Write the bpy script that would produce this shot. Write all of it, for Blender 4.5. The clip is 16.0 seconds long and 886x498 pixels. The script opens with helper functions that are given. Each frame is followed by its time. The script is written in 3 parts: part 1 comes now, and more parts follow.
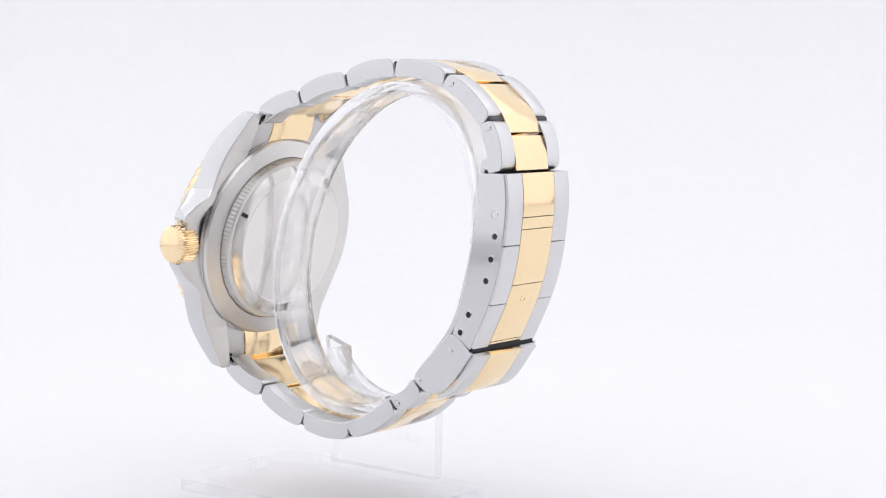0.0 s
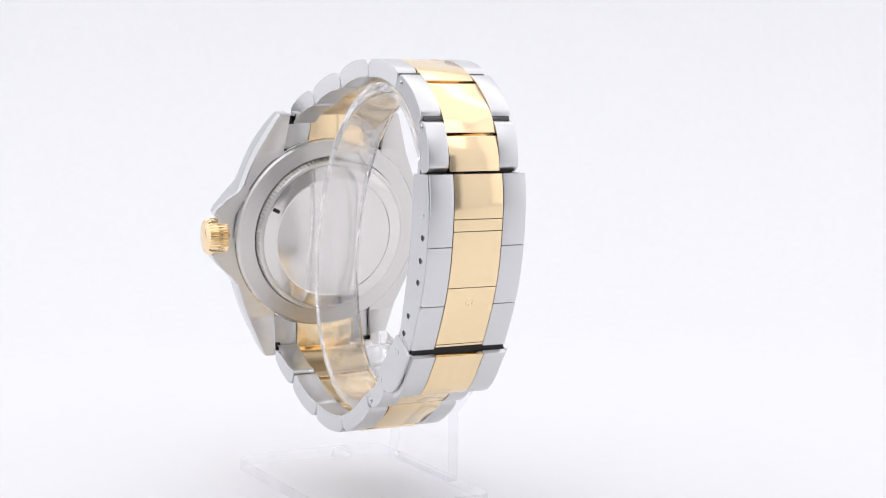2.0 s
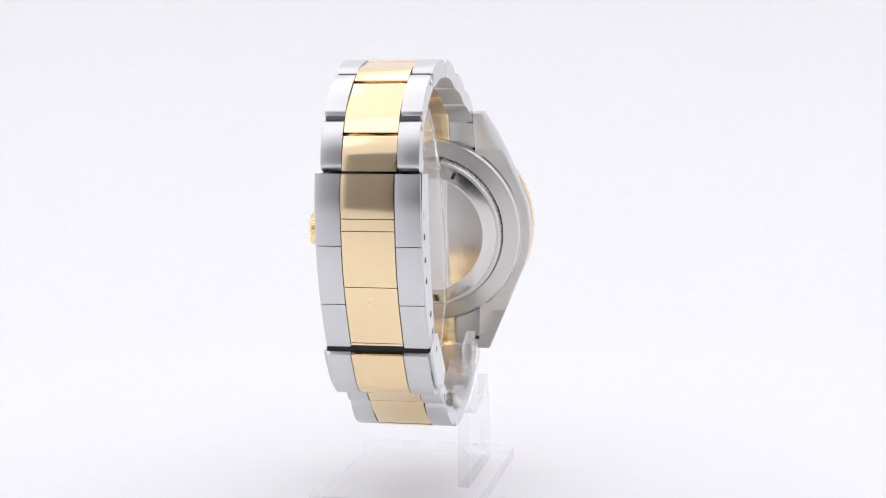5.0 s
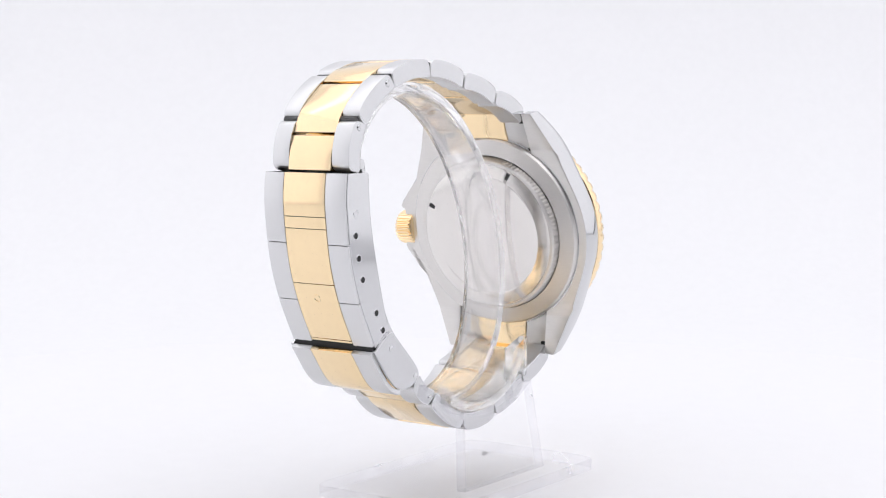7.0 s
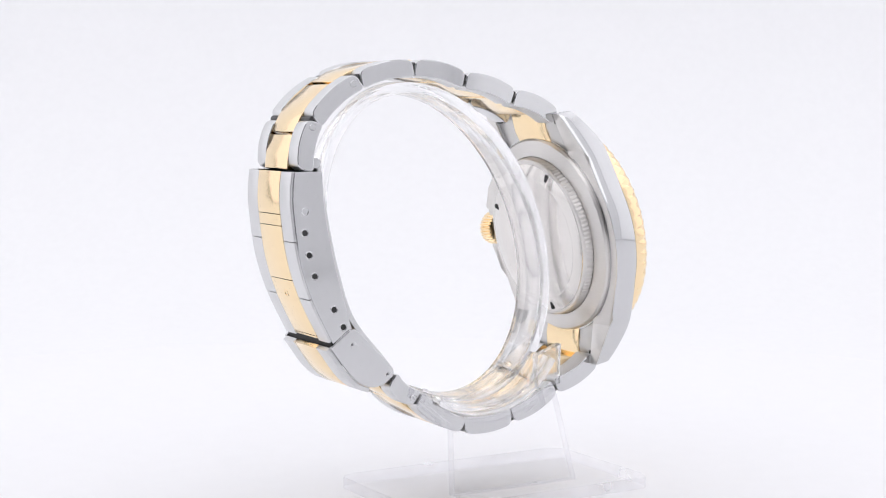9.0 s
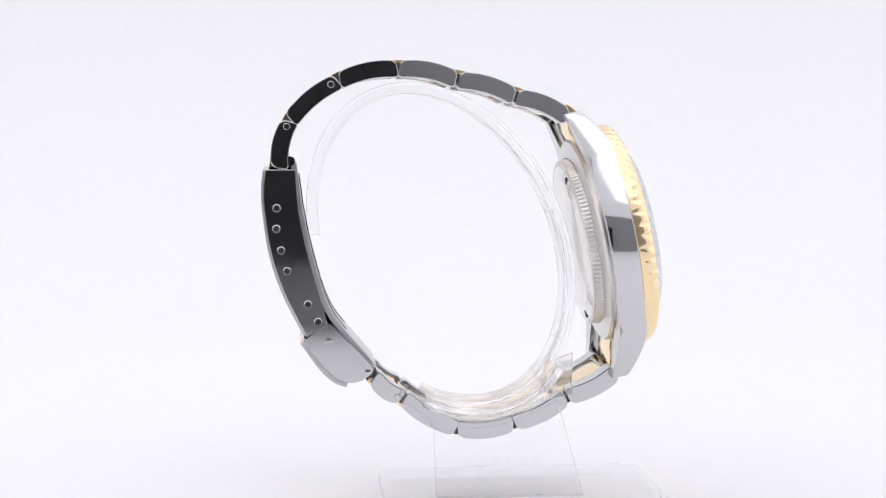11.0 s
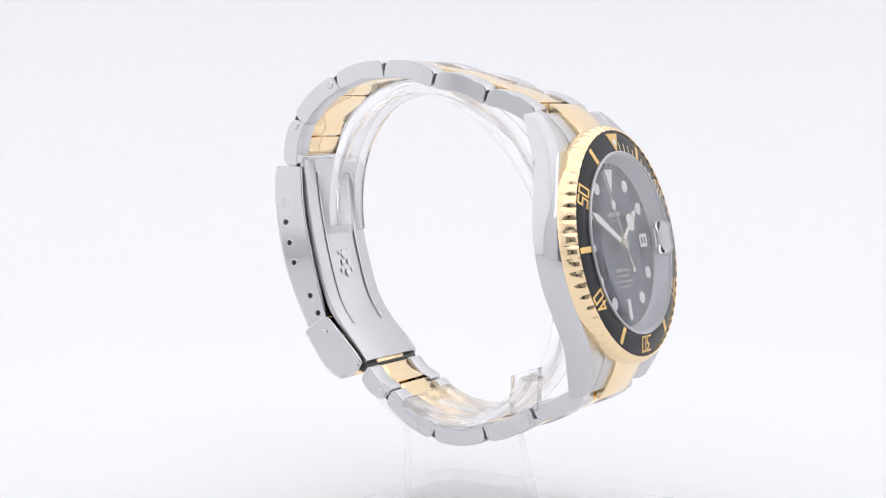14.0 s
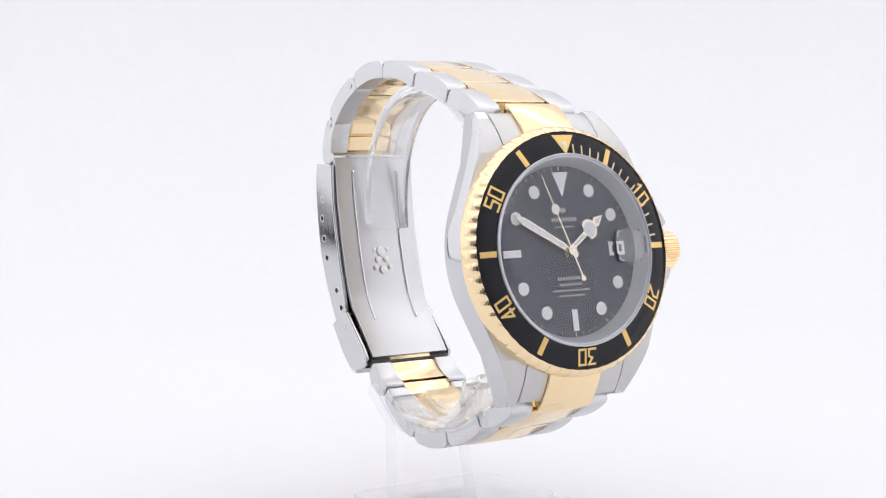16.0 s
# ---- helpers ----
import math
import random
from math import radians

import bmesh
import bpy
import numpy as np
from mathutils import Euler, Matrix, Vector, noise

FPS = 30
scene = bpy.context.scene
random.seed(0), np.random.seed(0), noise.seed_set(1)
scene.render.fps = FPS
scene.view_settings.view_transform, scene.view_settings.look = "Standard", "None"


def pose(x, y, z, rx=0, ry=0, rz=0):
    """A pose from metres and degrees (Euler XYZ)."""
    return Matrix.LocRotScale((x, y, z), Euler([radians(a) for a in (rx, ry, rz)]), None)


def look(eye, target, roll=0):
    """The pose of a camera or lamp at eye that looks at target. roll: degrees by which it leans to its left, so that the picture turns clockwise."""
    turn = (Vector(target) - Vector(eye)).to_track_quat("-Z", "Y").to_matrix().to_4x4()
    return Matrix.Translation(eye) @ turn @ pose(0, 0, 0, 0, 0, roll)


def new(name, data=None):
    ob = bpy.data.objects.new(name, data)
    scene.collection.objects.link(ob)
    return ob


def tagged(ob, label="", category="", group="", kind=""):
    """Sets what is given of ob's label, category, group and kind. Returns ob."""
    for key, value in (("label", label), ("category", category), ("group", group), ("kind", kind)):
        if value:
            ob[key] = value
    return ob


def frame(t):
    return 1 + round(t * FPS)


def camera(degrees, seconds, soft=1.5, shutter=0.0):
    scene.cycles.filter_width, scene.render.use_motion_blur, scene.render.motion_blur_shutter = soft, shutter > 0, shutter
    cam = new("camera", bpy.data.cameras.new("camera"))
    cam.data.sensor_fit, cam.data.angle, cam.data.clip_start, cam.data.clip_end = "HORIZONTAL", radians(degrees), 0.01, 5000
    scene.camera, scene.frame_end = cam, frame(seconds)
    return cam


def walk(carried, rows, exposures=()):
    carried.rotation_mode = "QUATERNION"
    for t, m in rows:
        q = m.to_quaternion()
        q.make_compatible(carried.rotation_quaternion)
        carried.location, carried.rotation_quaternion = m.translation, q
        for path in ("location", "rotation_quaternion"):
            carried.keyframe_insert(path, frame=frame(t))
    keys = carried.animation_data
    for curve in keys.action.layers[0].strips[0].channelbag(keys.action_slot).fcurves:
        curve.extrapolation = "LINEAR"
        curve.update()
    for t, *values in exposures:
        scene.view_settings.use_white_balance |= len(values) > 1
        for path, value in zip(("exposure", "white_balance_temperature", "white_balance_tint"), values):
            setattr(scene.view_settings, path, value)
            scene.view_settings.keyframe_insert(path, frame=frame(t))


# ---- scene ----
# ---- camera and its walk ----
SECONDS = 16.0
cam = camera(31.04, SECONDS, soft=1.1)
EYE = pose(0, -0.285, 0.0717, 90 - 5.023, 0, -0.812)
walk(cam, [(0, EYE), (SECONDS, EYE)], [(0, 0.0), (SECONDS, 0.0)])

# the turn of the table, degrees at seconds
TURN = [(0, 49.34), (1, 37.07), (2, 24.71), (3, 12.36), (4, 0.0), (5, -12.6), (6.3, -29.1), (7, -37.76), (8, -49.79),
        (9, -61.66), (10, -74.1), (11.3, -90.36), (12, -98.87), (13, -111.02), (14, -123.38), (15, -135.86), (16, -148.58)]
RIM = 0.041          # height of the watch's origin over the table
SET = pose(-0.00277, 0, RIM, 0, 0, 1.287)   # how watch and stand sit on the table

# ---- world and lights ----
world = bpy.data.worlds.new("world")
scene.world = world
world.use_nodes = True
world.node_tree.nodes["Background"].inputs[0].default_value = (0.02, 0.02, 0.022, 1)
world.node_tree.nodes["Background"].inputs[1].default_value = 1.0


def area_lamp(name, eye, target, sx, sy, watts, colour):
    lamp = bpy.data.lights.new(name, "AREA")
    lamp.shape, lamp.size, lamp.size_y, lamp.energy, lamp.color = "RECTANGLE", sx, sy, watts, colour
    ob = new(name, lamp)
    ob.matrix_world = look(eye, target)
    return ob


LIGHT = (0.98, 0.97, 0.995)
# added strip that only brightens the backdrop, no known lamp stands there
area_lamp("backdrop_lamp", (0, 0.2, 0.57), (0, 0.36, 0.05), 1.1, 0.1, 0.28, LIGHT)
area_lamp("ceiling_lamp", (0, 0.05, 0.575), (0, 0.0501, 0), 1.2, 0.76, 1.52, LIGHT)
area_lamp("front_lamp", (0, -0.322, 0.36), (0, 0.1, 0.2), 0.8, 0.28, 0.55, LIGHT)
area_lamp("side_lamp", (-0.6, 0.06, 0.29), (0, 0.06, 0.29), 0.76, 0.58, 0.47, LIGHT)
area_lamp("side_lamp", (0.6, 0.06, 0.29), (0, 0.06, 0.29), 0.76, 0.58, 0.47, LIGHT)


# ---- materials ----
def shader(name, base, rough, metal=0.0, grain=0.0, scale=400.0, stretch=(1, 1, 1), bump=0.0, tint=0.0, coat=0.0, spec=0.5):
    """A principled material with fine grain in roughness and colour, and a little relief."""
    m = bpy.data.materials.new(name)
    m.use_nodes = True
    nt = m.node_tree
    b = nt.nodes["Principled BSDF"]
    b.inputs["Base Color"].default_value = (*base, 1)
    b.inputs["Roughness"].default_value = rough
    b.inputs["Metallic"].default_value = metal
    b.inputs["Coat Weight"].default_value = coat
    b.inputs["Specular IOR Level"].default_value = spec
    if grain or bump or tint:
        co = nt.nodes.new("ShaderNodeTexCoord")
        mp = nt.nodes.new("ShaderNodeMapping")
        mp.inputs["Scale"].default_value = stretch
        no = nt.nodes.new("ShaderNodeTexNoise")
        no.inputs["Scale"].default_value = scale
        no.inputs["Detail"].default_value = 4
        big = nt.nodes.new("ShaderNodeTexNoise")
        big.inputs["Scale"].default_value = scale * 0.08
        nt.links.new(co.outputs["Object"], mp.inputs["Vector"])
        nt.links.new(mp.outputs["Vector"], no.inputs["Vector"])
        nt.links.new(co.outputs["Object"], big.inputs["Vector"])
        mix = nt.nodes.new("ShaderNodeMath")
        mix.operation = "MULTIPLY_ADD"
        mix.inputs[1].default_value = grain
        mix.inputs[2].default_value = rough - grain * 0.5
        nt.links.new(no.outputs["Fac"], mix.inputs[0])
        add = nt.nodes.new("ShaderNodeMath")
        add.operation = "MULTIPLY_ADD"
        add.inputs[1].default_value = grain * 0.5
        nt.links.new(big.outputs["Fac"], add.inputs[0])
        nt.links.new(mix.outputs[0], add.inputs[2])
        nt.links.new(add.outputs[0], b.inputs["Roughness"])
        if tint:
            ramp = nt.nodes.new("ShaderNodeMix")
            ramp.data_type = "RGBA"
            ramp.inputs[6].default_value = (*[c * (1 - tint) for c in base], 1)
            ramp.inputs[7].default_value = (*[min(1, c * (1 + tint)) for c in base], 1)
            nt.links.new(no.outputs["Fac"], ramp.inputs[0])
            nt.links.new(ramp.outputs[2], b.inputs["Base Color"])
        if bump:
            bp = nt.nodes.new("ShaderNodeBump")
            bp.inputs["Strength"].default_value = bump
            bp.inputs["Distance"].default_value = 0.00003
            nt.links.new(no.outputs["Fac"], bp.inputs["Height"])
            nt.links.new(bp.outputs["Normal"], b.inputs["Normal"])
    return m


def clear(name, colour, rough, ior, thin=0.0):
    """Solid clear stuff; thin is the share of light that passes straight on."""
    m = bpy.data.materials.new(name)
    m.use_nodes = True
    b = m.node_tree.nodes["Principled BSDF"]
    b.inputs["Base Color"].default_value = (*colour, 1)
    b.inputs["Roughness"].default_value = rough
    b.inputs["IOR"].default_value = ior
    b.inputs["Transmission Weight"].default_value = 1.0
    if thin:
        nt = m.node_tree
        tr, mix = nt.nodes.new("ShaderNodeBsdfTransparent"), nt.nodes.new("ShaderNodeMixShader")
        mix.inputs[0].default_value = thin
        nt.links.new(b.outputs[0], mix.inputs[1])
        nt.links.new(tr.outputs[0], mix.inputs[2])
        nt.links.new(mix.outputs[0], nt.nodes["Material Output"].inputs[0])
    return m


STEEL = shader("polished_steel", (0.63, 0.63, 0.637), 0.06, 1.0, 0.03, 900, bump=0.02, tint=0.02)
BRUSHED = shader("brushed_steel", (0.7, 0.7, 0.702), 0.33, 1.0, 0.03, 1100, (6, 0.4, 0.4), 0.0, 0.015)
SATIN = shader("satin_steel", (0.71, 0.69, 0.665), 0.3, 1.0, 0.1, 1100, (0.4, 4, 4), 0.08, 0.04)
GOLD = shader("polished_gold", (0.975, 0.765, 0.48), 0.12, 1.0, 0.05, 700, (1, 1, 1), 0.04, 0.04)
GOLD_PAINT = shader("gold_print", (0.85, 0.58, 0.22), 0.3, 0.9, 0.1, 900, tint=0.08)
BLACK = shader("black_insert", (0.011, 0.011, 0.014), 0.24, 0.0, 0.06, 600, tint=0.08, spec=0.3)
DIAL = shader("black_dial", (0.029, 0.033, 0.055), 0.2, 0.0, 0.08, 600, tint=0.15)
LUME = shader("ivory_lume", (0.95, 0.95, 0.9), 0.55, 0.0, 0.1, 1500, tint=0.06)
INK = shader("pale_print", (0.42, 0.4, 0.34), 0.5, 0.0, 0.1, 1500, tint=0.1)
PRINT = shader("faint_print", (0.45, 0.44, 0.41), 0.5, 0.0, 0.1, 1500, tint=0.1)
LUG_TOP = shader("brushed_lug_top", (0.6, 0.59, 0.575), 0.33, 1.0, 0.1, 1100, (0.4, 4, 4), 0.1, 0.05)
# steel darkened to paint the shade in the gaps between links
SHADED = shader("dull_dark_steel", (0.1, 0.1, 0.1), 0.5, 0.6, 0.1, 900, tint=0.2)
BLADE = shader("satin_blade", (0.64, 0.64, 0.645), 0.3, 1.0, 0.04, 700, (4, 0.4, 0.4), 0.0, 0.012)
# painted shade of holes, slots and gaps; the date bars share it
DARK = shader("dark_hollow", (0.02, 0.02, 0.02), 0.6, 0.0, 0.1, 900, tint=0.2)


def acrylic(name, body, milk, gloss, least=0.03):
    """Clear sheet: light passes straight on, a little is scattered white, and the surface mirrors by Fresnel."""
    m = bpy.data.materials.new(name)
    m.use_nodes = True
    nt = m.node_tree
    nt.nodes.remove(nt.nodes["Principled BSDF"])
    out = nt.nodes["Material Output"]
    tr, df, gl = (nt.nodes.new("ShaderNodeBsdf" + k) for k in ("Transparent", "Translucent", "Glossy"))
    tr.inputs[0].default_value = (*body, 1)
    df.inputs[0].default_value = (0.96, 0.955, 0.99, 1)
    gl.inputs["Roughness"].default_value = 0.03
    a, b = nt.nodes.new("ShaderNodeMixShader"), nt.nodes.new("ShaderNodeMixShader")
    co, no, mu, fr = (nt.nodes.new("ShaderNode" + k) for k in ("TexCoord", "TexNoise", "Math", "LayerWeight"))
    po = nt.nodes.new("ShaderNodeMath")
    po.operation = "POWER"
    po.inputs[1].default_value = 4.0
    sc = nt.nodes.new("ShaderNodeMath")
    sc.operation = "MULTIPLY_ADD"
    sc.inputs[1].default_value = gloss
    sc.inputs[2].default_value = least
    nt.links.new(fr.outputs["Facing"], po.inputs[0])
    nt.links.new(po.outputs[0], sc.inputs[0])
    no.inputs["Scale"].default_value = 120
    mu.operation = "MULTIPLY"
    mu.inputs[1].default_value = milk * 2
    nt.links.new(co.outputs["Object"], no.inputs["Vector"])
    nt.links.new(no.outputs["Fac"], mu.inputs[0])
    nt.links.new(mu.outputs[0], a.inputs[0])
    nt.links.new(tr.outputs[0], a.inputs[1])
    nt.links.new(df.outputs[0], a.inputs[2])
    nt.links.new(sc.outputs[0], b.inputs[0])
    nt.links.new(a.outputs[0], b.inputs[1])
    nt.links.new(gl.outputs[0], b.inputs[2])
    nt.links.new(b.outputs[0], out.inputs[0])
    return m


SAPPHIRE = acrylic("clear_crystal", (0.97, 0.97, 0.985), 0.012, 0.7, 0.042)
ACRYLIC = clear("clear_acrylic", (1.0, 1.0, 1.0), 0.03, 1.42, 0.35)
SHEET = acrylic("clear_sheet", (1.0, 1.0, 1.0), 0.01, 0.12, 0.012)
CUT_EDGE = clear("sawn_acrylic_edge", (1.0, 1.0, 1.0), 0.1, 1.42, 0.1)
FAINT_EDGE = acrylic("polished_acrylic_edge", (0.985, 0.985, 0.995), 0.2, 0.2, 0.012)
FABRIC = shader("white_fabric", (0.92, 0.922, 0.935), 0.9, 0.0, 0.1, 300, bump=0.3, tint=0.02, spec=0.2)
TABLE = shader("white_table", (0.915, 0.915, 0.93), 0.55, 0.0, 0.1, 200, bump=0.05, tint=0.015, spec=0.25)
GREYCARD = shader("grey_cloth", (0.29, 0.29, 0.3), 0.9, 0.0, 0.1, 200, tint=0.1)
CAMERA_BLACK = shader("black_cloth", (0.012, 0.012, 0.013), 0.9, 0.0, 0.1, 200, tint=0.3)
BACK = shader("polished_back", (0.77, 0.745, 0.715), 0.13, 1.0, 0.06, 300, (1, 1, 1), 0.05, 0.03)
REHAUT = shader("bright_satin_ring", (0.72, 0.72, 0.72), 0.42, 0.6, 0.1, 900, tint=0.03)
PALE = shader("pale_gold", (0.88, 0.8, 0.62), 0.2, 1.0, 0.06, 900, tint=0.03)
LENS = clear("date_lens", (0.98, 0.98, 0.99), 0.0, 1.6)
LENS_RIM = clear("date_lens_rim", (0.98, 0.98, 0.99), 0.05, 1.6)
INK2 = shader("gold_tick", (0.8, 0.68, 0.42), 0.4, 0.3, 0.1, 900, tint=0.08)

MM = 0.001


# ---- mesh helpers (millimetres in, metres out) ----
def part(name, bm, material, parent, label="", smooth=20, m=None):
    """Links a bmesh, given in millimetres, as one mesh object under a thing or a part."""
    if m is not None:
        bm.transform(m)
    bm.transform(Matrix.Scale(MM, 4))
    bmesh.ops.recalc_face_normals(bm, faces=bm.faces[:])
    me = bpy.data.meshes.new(name)
    bm.to_mesh(me)
    bm.free()
    for mat in (material if isinstance(material, (list, tuple)) else [material]):
        me.materials.append(mat)
    me.shade_smooth()
    me.set_sharp_from_angle(angle=radians(smooth))
    for f in me.polygons:
        if f.loop_total > 5:
            f.use_smooth = False
    ob = new(name, me)
    ob.parent = parent
    return tagged(ob, label)


def empty(name):
    ob = new(name)
    ob.empty_display_size = 0.01
    return ob


def const(v):
    return lambda y, z: v


def prism(pts, lo, hi, bevel=0.0, seg=2):
    """A slab with the outline pts (y, z) between x = lo(y, z) and x = hi(y, z)."""
    lo = lo if callable(lo) else const(lo)
    hi = hi if callable(hi) else const(hi)
    bm = bmesh.new()
    a = [bm.verts.new((lo(y, z), y, z)) for y, z in pts]
    b = [bm.verts.new((hi(y, z), y, z)) for y, z in pts]
    caps = [bm.faces.new(a), bm.faces.new(b[::-1])]
    n = len(pts)
    for i in range(n):
        bm.faces.new((a[i], b[i], b[(i + 1) % n], a[(i + 1) % n]))
    bmesh.ops.recalc_face_normals(bm, faces=bm.faces[:])
    if bevel:
        edges = list({e for f in caps for e in f.edges})
        bmesh.ops.bevel(bm, geom=edges, offset=bevel, segments=seg, affect="EDGES", profile=0.6)
    return bm


def merge(*meshes):
    out = bmesh.new()
    for b in meshes:
        me = bpy.data.meshes.new("join")
        b.to_mesh(me)
        b.free()
        out.from_mesh(me)
        bpy.data.meshes.remove(me)
    return out


def lathe(profile, steps=128, wave=None, close=True):
    """Turns the profile of (radius, height) about the z axis; wave(angle, i) adds to the radius of ring i."""
    bm = bmesh.new()
    rings = []
    for i, (r, h) in enumerate(profile):
        if r == 0:
            rings.append([bm.verts.new((0, 0, h))] * steps)
            continue
        ring = []
        for k in range(steps):
            a = 2 * math.pi * k / steps
            q = r + (wave(a, i) if wave else 0)
            ring.append(bm.verts.new((q * math.cos(a), q * math.sin(a), h)))
        rings.append(ring)
    pairs = list(zip(rings, rings[1:])) + ([(rings[-1], rings[0])] if close else [])
    for p, q in pairs:
        for k in range(steps):
            l = (k + 1) % steps
            vs = []
            for v in (p[k], p[l], q[l], q[k]):
                if v not in vs:
                    vs.append(v)
            if len(vs) > 2:
                bm.faces.new(vs)
    return bm


def plate(pts, lo, hi, bevel=0.0):
    """A flat piece with the outline pts (x, y) between two heights."""
    bm = bmesh.new()
    a = [bm.verts.new((x, y, lo)) for x, y in pts]
    b = [bm.verts.new((x, y, hi)) for x, y in pts]
    bm.faces.new(a[::-1])
    top = bm.faces.new(b)
    n = len(pts)
    for i in range(n):
        bm.faces.new((a[i], a[(i + 1) % n], b[(i + 1) % n], b[i]))
    if bevel:
        bmesh.ops.bevel(bm, geom=list(top.edges), offset=bevel, segments=2, affect="EDGES", profile=0.6)
    return bm


def disc(r, n=32, x=0.0, y=0.0):
    return [(x + r * math.cos(2 * math.pi * k / n), y + r * math.sin(2 * math.pi * k / n)) for k in range(n)]


def box2(w, h, x=0.0, y=0.0, turn=0.0):
    c, s = math.cos(radians(turn)), math.sin(radians(turn))
    return [(x + a * c - b * s, y + a * s + b * c) for a, b in ((-w / 2, -h / 2), (w / 2, -h / 2), (w / 2, h / 2), (-w / 2, h / 2))]


def rounded(pts, r, seg=5):
    """The polygon pts with its corners rounded; r: one radius or one for each corner."""
    out = []
    n = len(pts)
    for i in range(n):
        p = Vector(pts[i])
        a, b = Vector(pts[i - 1]) - p, Vector(pts[(i + 1) % n]) - p
        rad = r[i] if isinstance(r, (list, tuple)) else r
        rad = min(rad, a.length * 0.49, b.length * 0.49)
        p0, p1 = p + a.normalized() * rad, p + b.normalized() * rad
        if rad <= 1e-6:
            out.append(tuple(p))
            continue
        for k in range(seg + 1):
            t = k / seg
            out.append(tuple(p0 * (1 - t) ** 2 + p * 2 * t * (1 - t) + p1 * t * t))
    return out


def spline(pts, per=8, closed=False):
    """Points along a smooth curve through pts."""
    P = [Vector(p) for p in pts]
    n = len(P)
    out = []
    for i in range(n if closed else n - 1):
        p1, p2 = P[i], P[(i + 1) % n]
        p0 = P[i - 1] if closed or i > 0 else p1 * 2 - p2
        p3 = P[(i + 2) % n] if closed or i + 2 < n else p2 * 2 - p1
        for k in range(per):
            t = k / per
            out.append(0.5 * ((2 * p1) + (p2 - p0) * t + (2 * p0 - 5 * p1 + 4 * p2 - p3) * t * t + (3 * p1 - p0 - 3 * p2 + p3) * t ** 3))
    if not closed:
        out.append(P[-1])
    return out


def ribbon(line, outer, inner):
    """The outline of a strip along the line: outer and inner are the offsets to its left."""
    left, right = [], []
    for i, p in enumerate(line):
        d = (line[min(i + 1, len(line) - 1)] - line[max(i - 1, 0)]).normalized()
        nrm = Vector((-d.y, d.x))
        left.append(tuple(p + nrm * outer))
        right.append(tuple(p + nrm * inner))
    return left + right[::-1]


def cut(line, a, b):
    """The stretch of a polyline between the lengths a and b."""
    out, s = [], 0.0
    for p, q in zip(line, line[1:]):
        l = (q - p).length
        for v in (a, b):
            if s <= v < s + l:
                out.append(p + (q - p) * ((v - s) / l))
        if a < s + l < b:
            out.append(q.copy())
        s += l
    if b >= s:
        out.append(line[-1].copy())
    return out


def length(line):
    return sum((q - p).length for p, q in zip(line, line[1:]))


STROKES = {"0": [(0, 0), (1, 0), (1, 1), (0, 1), (0, 0)], "1": [(0.15, 0.8), (0.55, 1), (0.55, 0)],
           "2": [(0, 0.95), (0.9, 1), (1, 0.6), (0, 0), (1, 0)], "3": [(0, 1), (1, 1), (0.45, 0.58), (1, 0.45), (1, 0), (0, 0)],
           "4": [(0.75, 0), (0.75, 1), (0, 0.25), (1, 0.25)], "5": [(1, 1), (0, 1), (0, 0.55), (1, 0.55), (1, 0), (0, 0)]}


def number(text, w=1.3, h=2.45, pen=0.36):
    """Squared numerals in even strokes, centred, in millimetres."""
    out = bmesh.new()
    for i, c in enumerate(text):
        x0 = (i - (len(text) - 1) / 2) * (w + pen + 0.3) - w / 2
        pts = [Vector((x0 + x * w, (y - 0.5) * h)) for x, y in STROKES[c]]
        for j, (p, q) in enumerate(zip(pts, pts[1:])):
            d = (q - p).normalized() * pen / 2
            n = Vector((-d.y, d.x))
            corner = [p - d + n, p - d - n, q + d - n, q + d + n]
            out = merge(out, plate([tuple(v) for v in corner], -0.05, 0.06 + 0.004 * (j % 3)))
    return out


